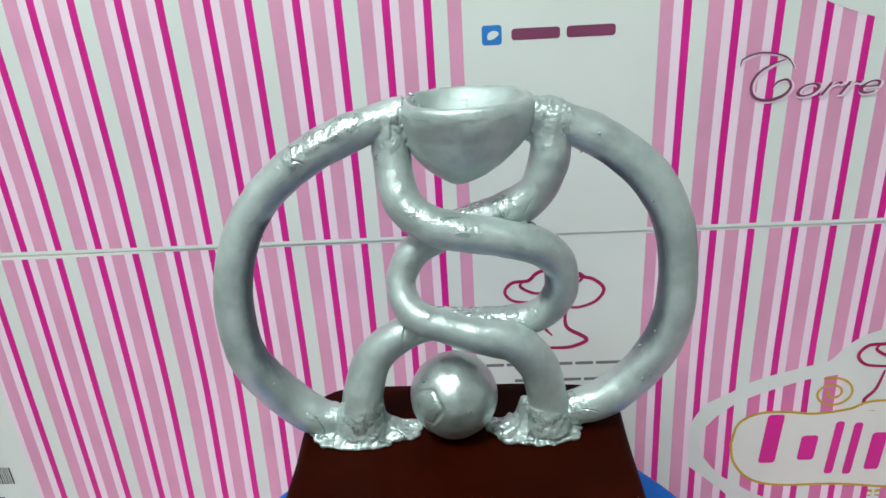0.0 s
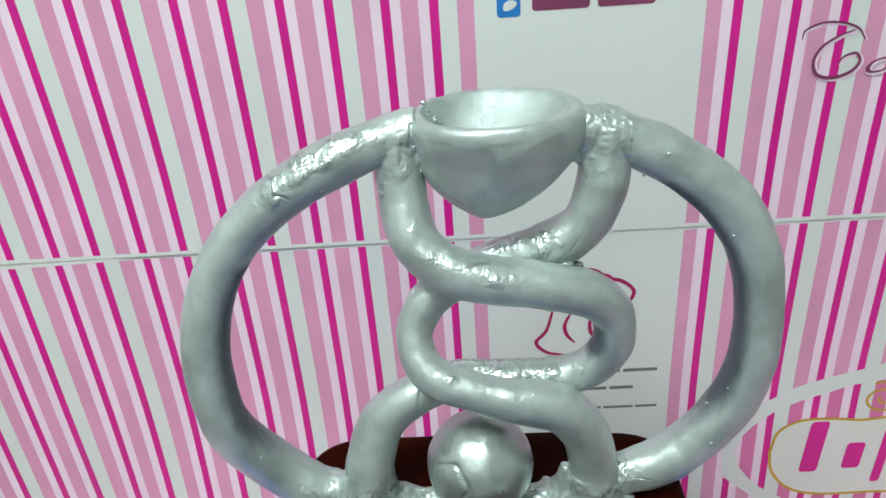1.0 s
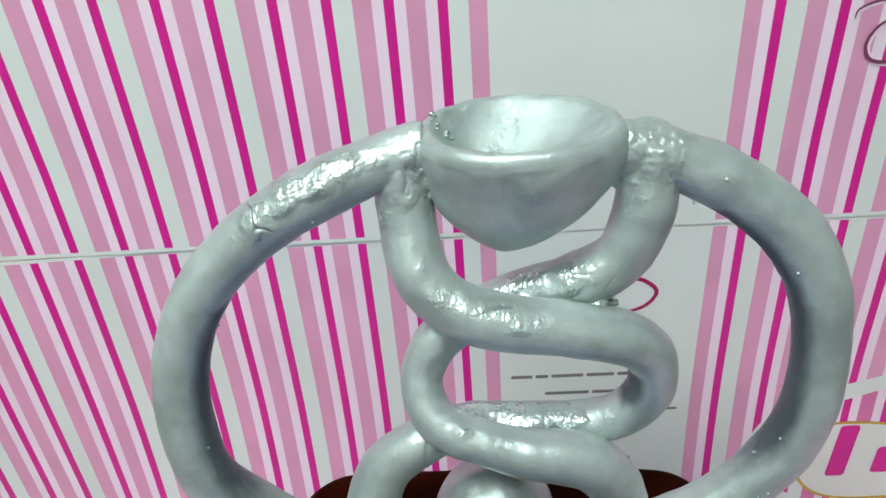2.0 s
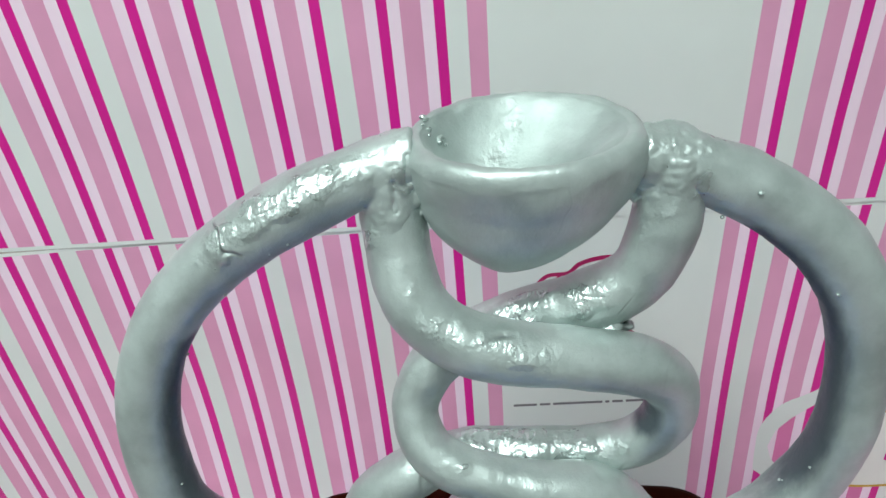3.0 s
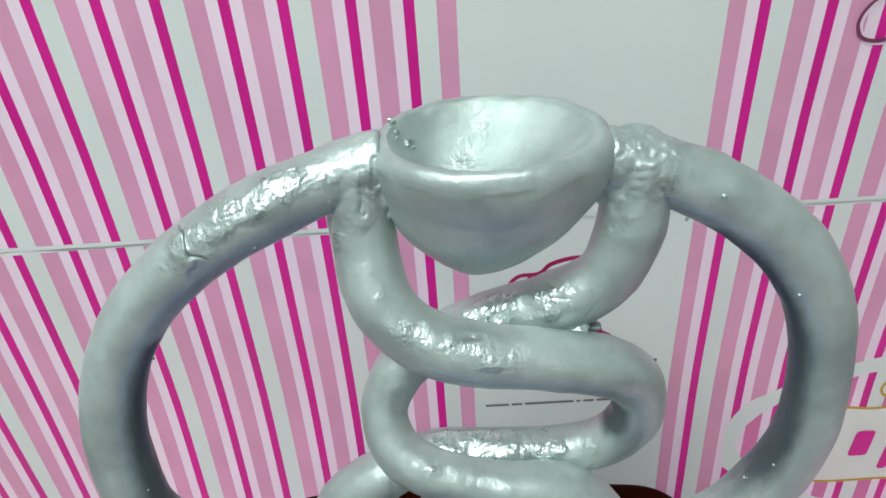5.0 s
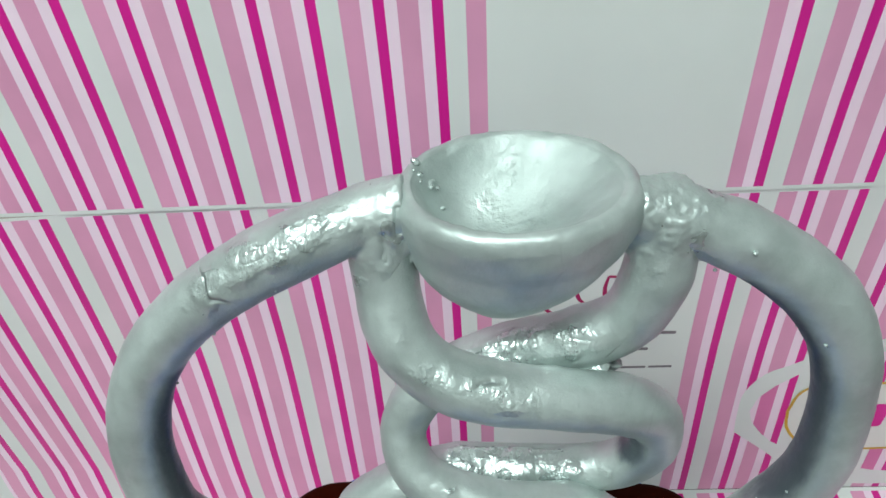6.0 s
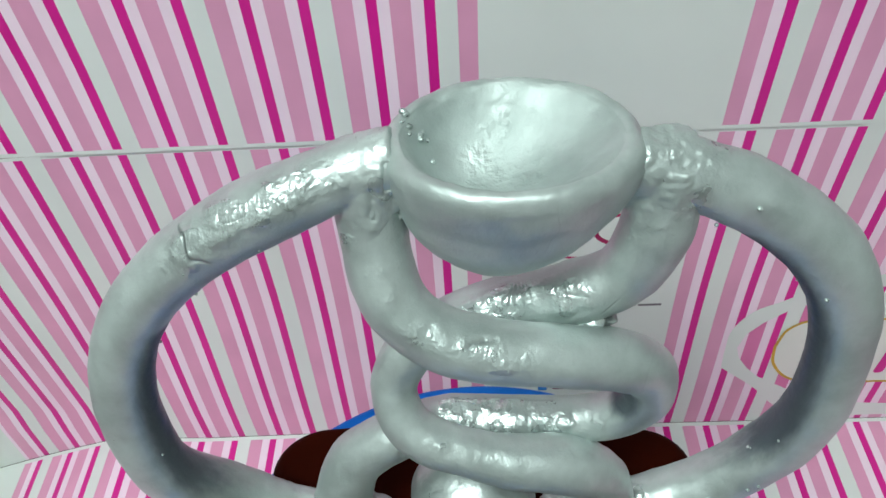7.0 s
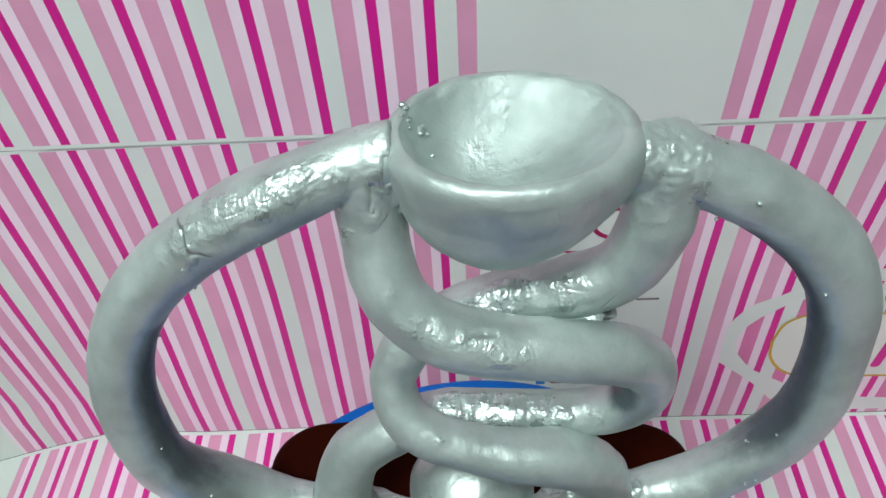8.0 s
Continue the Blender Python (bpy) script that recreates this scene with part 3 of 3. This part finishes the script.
# ---- the ball ----
BALL_R = 0.0302
BALL = Vector((0.005, 0.483, CAKE_TOP + BALL_R - 0.0006))


DENT = Vector((0.36, -0.88, 0.31)).normalized()


def ball_mesh():
    bm = bmesh.new()
    bmesh.ops.create_icosphere(bm, subdivisions=6, radius=1.0)
    f = (1 + 5 ** 0.5) / 2
    poles = [Vector(v).normalized() for v in ((0, 1, f), (0, -1, f), (0, 1, -f), (0, -1, -f), (1, f, 0), (-1, f, 0), (1, -f, 0), (-1, -f, 0),
                                              (f, 0, 1), (-f, 0, 1), (f, 0, -1), (-f, 0, -1))]
    turn = poles[1].rotation_difference(Vector((-0.59, -0.77, 0.235)).normalized()).to_matrix()
    poles = [turn @ p for p in poles]
    for v in bm.verts:
        d = v.co.normalized()
        near = max(poles, key=lambda p: p.dot(d))
        others = sorted((p for p in poles if p is not near), key=lambda p: -p.dot(near))[:5]
        # distance inside a five-sided patch round the nearest pole
        reach = sum(max(0.0, (d - near * d.dot(near)).dot((p - near * p.dot(near)).normalized())) ** 9 for p in others) ** (1 / 9)
        deep = 1.0 if near is poles[1] else 0.10
        depth = -0.034 * deep * math.exp(-((reach - 0.34) / 0.032) ** 2)
        depth += 0.010 * deep * min(1.0, max(0.0, (0.34 - reach) / 0.04))
        depth -= 0.022 * math.exp(-((d - DENT).length / 0.10) ** 2) + 0.010 * math.exp(-((d - DENT - Vector((-0.12, 0, 0.03))).length / 0.09) ** 2)
        v.co = BALL + d * (BALL_R * (1 + depth) + lump(d, 0.0005, 3.0))
    return bm


tagged(part("ball", ball_mesh(), BALL_SILVER), "silver painted fondant football with a five-sided patch on the cake", "ball")


# ---- print on the card ----
def print_y(x, z, layer):
    return wall_y(x, z) - 0.0003 - 0.0003 * layer


def flat(name, outline, mat, parent, layer=0, label=""):
    """A printed patch with the given outline of (x, z)."""
    bm = bmesh.new()
    bm.faces.new([bm.verts.new((x, print_y(x, z, layer), z)) for x, z in outline])
    xs, zs = [p[0] for p in outline], [p[1] for p in outline]
    for lo, hi, way in ((min(xs), max(xs), (1, 0, 0)), (min(zs), max(zs), (0, 0, 1))):
        n = int((hi - lo) / 0.012)
        for k in range(1, n):
            at = lo + (hi - lo) * k / n
            bmesh.ops.bisect_plane(bm, geom=bm.verts[:] + bm.edges[:] + bm.faces[:], plane_co=Vector(way) * at, plane_no=way)
    for v in bm.verts:
        v.co.y = print_y(v.co.x, v.co.z, layer)
    bmesh.ops.triangulate(bm, faces=bm.faces)
    for f in bm.faces:
        if f.normal.y > 0:
            f.normal_flip()
    return part(name, bm, mat, parent, label, smooth=False)


def stroke(name, points, width, mat, parent, layer=0, closed=False, n=0, taper=0.0):
    """A printed line through the points."""
    pts = list(points) + ([points[0]] if closed else [])
    c = spline(pts, n or 10 * len(pts))
    bm = bmesh.new()
    rows = []
    for i in range(len(c)):
        d = c[min(i + 1, len(c) - 1)] - c[max(i - 1, 0)]
        d /= max(1e-9, np.hypot(*d))
        w = width / 2 * (1 - taper * abs(2 * i / (len(c) - 1) - 1) ** 2)
        p, q = c[i] + w * np.array((-d[1], d[0])), c[i] - w * np.array((-d[1], d[0]))
        rows.append([bm.verts.new((u[0], print_y(u[0], u[1], layer), u[1])) for u in (p, q)])
    for (a, b), (e, f) in zip(rows, rows[1:]):
        bm.faces.new((a, b, f, e))
    bmesh.ops.recalc_face_normals(bm, faces=bm.faces)
    return part(name, bm, mat, parent, smooth=False)


def rounded(x0, x1, z0, z1, r, shear=0.0, n=5):
    out = []
    for cx, cz, a0 in ((x1 - r, z1 - r, 0), (x0 + r, z1 - r, 90), (x0 + r, z0 + r, 180), (x1 - r, z0 + r, 270)):
        for k in range(n + 1):
            a = radians(a0 + 90 * k / n)
            x, z = cx + r * math.cos(a), cz + r * math.sin(a)
            out.append((x + shear * (z - z0), z))
    return out


def words(lengths, x, z, height, mat, parent, gap=0.0035):
    """A line of writing as plain bars, one a word."""
    for w in lengths:
        flat("writing_bar", rounded(x, x + w, z, z + height, height * 0.3), mat, parent)
        x += w + gap


def cloud_mark(cx, cz, k, parent, layer=0):
    """A drawn puff over a flared skirt."""
    def at(pts):
        return [(cx + k * x, cz + k * z) for x, z in pts]
    stroke("mark_line", at([(-0.022, 0.010), (-0.044, 0.013), (-0.053, 0.024), (-0.045, 0.035), (-0.028, 0.037), (-0.018, 0.046), (0.000, 0.051),
                            (0.016, 0.049), (0.026, 0.041), (0.042, 0.036), (0.053, 0.024), (0.045, 0.010), (0.028, 0.003), (0.014, 0.003)]),
           0.0042 * k, DARKRED, parent, layer, taper=0.35)
    stroke("mark_line", at([(-0.034, 0.036), (-0.036, 0.030), (-0.022, 0.022), (-0.002, 0.022)]), 0.0034 * k, DARKRED, parent, layer + 1, taper=0.5)
    stroke("mark_line", at([(0.018, 0.047), (0.030, 0.042), (0.026, 0.034), (0.014, 0.031)]), 0.0030 * k, DARKRED, parent, layer + 1, taper=0.5)
    stroke("mark_line", at([(0.014, 0.003), (0.012, -0.012), (0.016, -0.024), (0.036, -0.038), (0.020, -0.047), (0.000, -0.048), (-0.014, -0.046)]),
           0.0046 * k, DARKRED, parent, layer, taper=0.5)
    stroke("mark_line", at([(-0.006, 0.004), (-0.012, -0.010), (-0.010, -0.022), (-0.002, -0.032)]), 0.0038 * k, DARKRED, parent, layer, taper=0.6)
    stroke("mark_line", at([(-0.024, 0.006), (-0.030, -0.016), (-0.040, -0.030), (-0.030, -0.042), (-0.014, -0.046)]), 0.0038 * k, DARKRED, parent, layer, taper=0.4)


# upper sheet: icon and handle, script word, white oval at the top
flat("icon", rounded(0.0355, 0.0540, 0.6190, 0.6370, 0.003), SKYBLUE, wall_upper, 0, "small blue rounded icon")
flat("icon_shape", [(0.0445 + 0.0055 * math.cos(a) * (1 + 0.25 * math.cos(a)), 0.6278 + 0.0038 * math.sin(a) + 0.0015 * math.cos(a))
                    for a in np.linspace(0, 2 * math.pi, 20, endpoint=False)], WHITE, wall_upper, 1)
words([0.045, 0.045], 0.063, 0.6225, 0.0105, PURPLE, wall_upper, 0.006)
flat("oval", [(0.52 + 0.26 * math.cos(a), 0.74 + 0.13 * math.sin(a)) for a in np.linspace(0, 2 * math.pi, 80, endpoint=False)], WHITE, wall_upper)
LOOP = [(0.275, 0.588), (0.277, 0.595), (0.290, 0.600), (0.305, 0.599), (0.318, 0.594), (0.325, 0.585)]
BODY = [(0.316, 0.593), (0.304, 0.589), (0.292, 0.581), (0.287, 0.569), (0.292, 0.558), (0.305, 0.555), (0.318, 0.559), (0.324, 0.567),
        (0.320, 0.574), (0.311, 0.572), (0.307, 0.566)]
stroke("script_edge", [(x + 0.0018, z - 0.0014) for x, z in LOOP], 0.0026, PINKWHITE, wall_upper, 0, n=60, taper=0.4)
stroke("script_edge", [(x + 0.0018, z - 0.0014) for x, z in BODY], 0.0040, PINKWHITE, wall_upper, 1, n=110, taper=0.4)
stroke("script_line", LOOP, 0.0017, PURPLE, wall_upper, 2, n=60, taper=0.6)
stroke("script_line", BODY, 0.0028, PURPLE, wall_upper, 3, n=110, taper=0.7)


def lettering(text, x, z, size, shear, mat, parent, layer, bold):
    cu = bpy.data.curves.new("lettering", "FONT")
    cu.body, cu.size, cu.shear, cu.offset = text, size, shear, bold
    ob = bpy.data.objects.new("lettering", cu)
    scene.collection.objects.link(ob)
    bpy.context.view_layer.update()
    me = bpy.data.meshes.new_from_object(ob.evaluated_get(bpy.context.evaluated_depsgraph_get()))
    bpy.data.objects.remove(ob)
    me.materials.clear()
    me.materials.append(mat)
    for v in me.vertices:
        px, pz = x + 1.5 * v.co.x, z + v.co.y
        v.co = (px, print_y(px, pz, layer), pz)
    out = new("lettering", me)
    out.parent = parent
    return out


lettering("orre", 0.3255, 0.5558, 0.029, 0.45, PINKWHITE, wall_upper, 4, 0.0006)
lettering("orre", 0.3242, 0.5568, 0.029, 0.45, PURPLE, wall_upper, 5, -0.0003)

# lower sheet: drawn mark and address lines on the white panel
cloud_mark(0.104, 0.333, 1.0, wall_lower)
words([0.020, 0.012, 0.030, 0.026, 0.020, 0.034], 0.028, 0.2622, 0.0038, GREYPRINT, wall_lower, 0.003)
words([0.042, 0.030, 0.024], 0.060, 0.2412, 0.0036, GREYPRINT, wall_lower, 0.003)
words([0.022, 0.010, 0.046, 0.004, 0.010, 0.030, 0.022], 0.028, 0.2172, 0.0028, GREYPRINT, wall_lower, 0.0025)
flat("icon", rounded(0.038, 0.0475, 0.1505, 0.160, 0.0015), SKYBLUE, wall_lower)
words([0.050, 0.038], 0.053, 0.1520, 0.0075, PURPLE, wall_lower, 0.004)
flat("icon", rounded(0.075, 0.0845, 0.090, 0.0995, 0.0015), SKYBLUE, wall_lower)
words([0.045, 0.036], 0.090, 0.0915, 0.0075, PURPLE, wall_lower, 0.004)

# lower sheet: white oval with stripes inside, plaque with its gold line, blocks of the big word, scroll and second mark
OVAL = [(0.262, 0.121), (0.2605, 0.150), (0.262, 0.179), (0.277, 0.204), (0.300, 0.217), (0.321, 0.230), (0.344, 0.239), (0.382, 0.250), (0.408, 0.257),
        (0.425, 0.276), (0.450, 0.292), (0.500, 0.305), (0.560, 0.300), (0.660, 0.260), (0.760, 0.170), (0.700, 0.080), (0.600, 0.034), (0.440, 0.027),
        (0.400, 0.029), (0.360, 0.037), (0.333, 0.051), (0.304, 0.084)]
flat("oval", [tuple(p) for p in spline(OVAL + OVAL[:1], 160)[:-1]], WHITE, wall_lower, 0, "white oval of print")
ABOVE = ((0.272, 0.152), (0.277, 0.172), (0.290, 0.188), (0.312, 0.206), (0.337, 0.217), (0.383, 0.233), (0.428, 0.240), (0.429, 0.150), (0.70, 0.150))
BELOW = ((0.272, 0.152), (0.277, 0.136), (0.289, 0.119), (0.301, 0.106), (0.338, 0.082), (0.370, 0.066), (0.420, 0.053), (0.500, 0.046), (0.640, 0.060), (0.70, 0.150))
for x0, x1, slot in columns(0.20, 0.70, 0.0820):
    x0, x1 = max(x0, 0.2722), min(x1, 0.69)
    if x1 - x0 < 0.001 or slot == 0:
        continue
    row = np.linspace(x0, x1, 5)
    top = [(x, float(np.interp(x, *zip(*ABOVE)))) for x in row]
    low = [(x, float(np.interp(x, *zip(*BELOW)))) for x in row[::-1]]
    flat("stripe", top + low, (None, PINKWHITE, HOTPINK, MAGENTA)[slot], wall_lower, 1)
PLAQUE = [(0.309, 0.152), (0.316, 0.178), (0.338, 0.191), (0.370, 0.192), (0.401, 0.189), (0.438, 0.194), (0.470, 0.204), (0.560, 0.200), (0.640, 0.190),
          (0.670, 0.150), (0.640, 0.100), (0.560, 0.088), (0.500, 0.086), (0.435, 0.092), (0.369, 0.092), (0.334, 0.102), (0.314, 0.126)]
flat("plaque", [tuple(p) for p in spline(PLAQUE + PLAQUE[:1], 120)[:-1]], CREAM, wall_lower, 2)
stroke("gold_line", PLAQUE, 0.0030, GOLD, wall_lower, 3, closed=True, n=160)
stroke("scroll", [(0.4165 + (0.003 + 0.00185 * a) * math.cos(a + 2.4), 0.2155 + 0.80 * (0.003 + 0.00185 * a) * math.sin(a + 2.4)) for a in np.linspace(0, 12.2, 60)],
       0.0026, GOLD, wall_lower, 3)
for x0, x1, z0, z1 in ((0.342, 0.361, 0.124, 0.189), (0.386, 0.405, 0.127, 0.160), (0.419, 0.429, 0.107, 0.178), (0.440, 0.450, 0.106, 0.176),
                       (0.464, 0.481, 0.112, 0.162)):
    flat("word_block", rounded(x0, x1, z0, z1, 0.0040, 0.10), MAGENTA, wall_lower, 4)
cloud_mark(0.497, 0.237, 1.1, wall_lower, 2)
words([0.012, 0.010, 0.012, 0.010], 0.455, 0.072, 0.010, GOLD, wall_lower, 0.003)

# bar code on the side panel
rng = random.Random(4)
x = -0.640
while x < -0.562:
    w = rng.choice((0.0008, 0.0012, 0.0020))
    flat("code_bar", [(x, 0.116), (x + w, 0.116), (x + w, 0.142), (x, 0.142)], BLACK, wall_lower)
    x += w + rng.choice((0.0009, 0.0014))
words([0.018, 0.014, 0.020], -0.640, 0.0915, 0.0035, BLACK, wall_lower, 0.003)
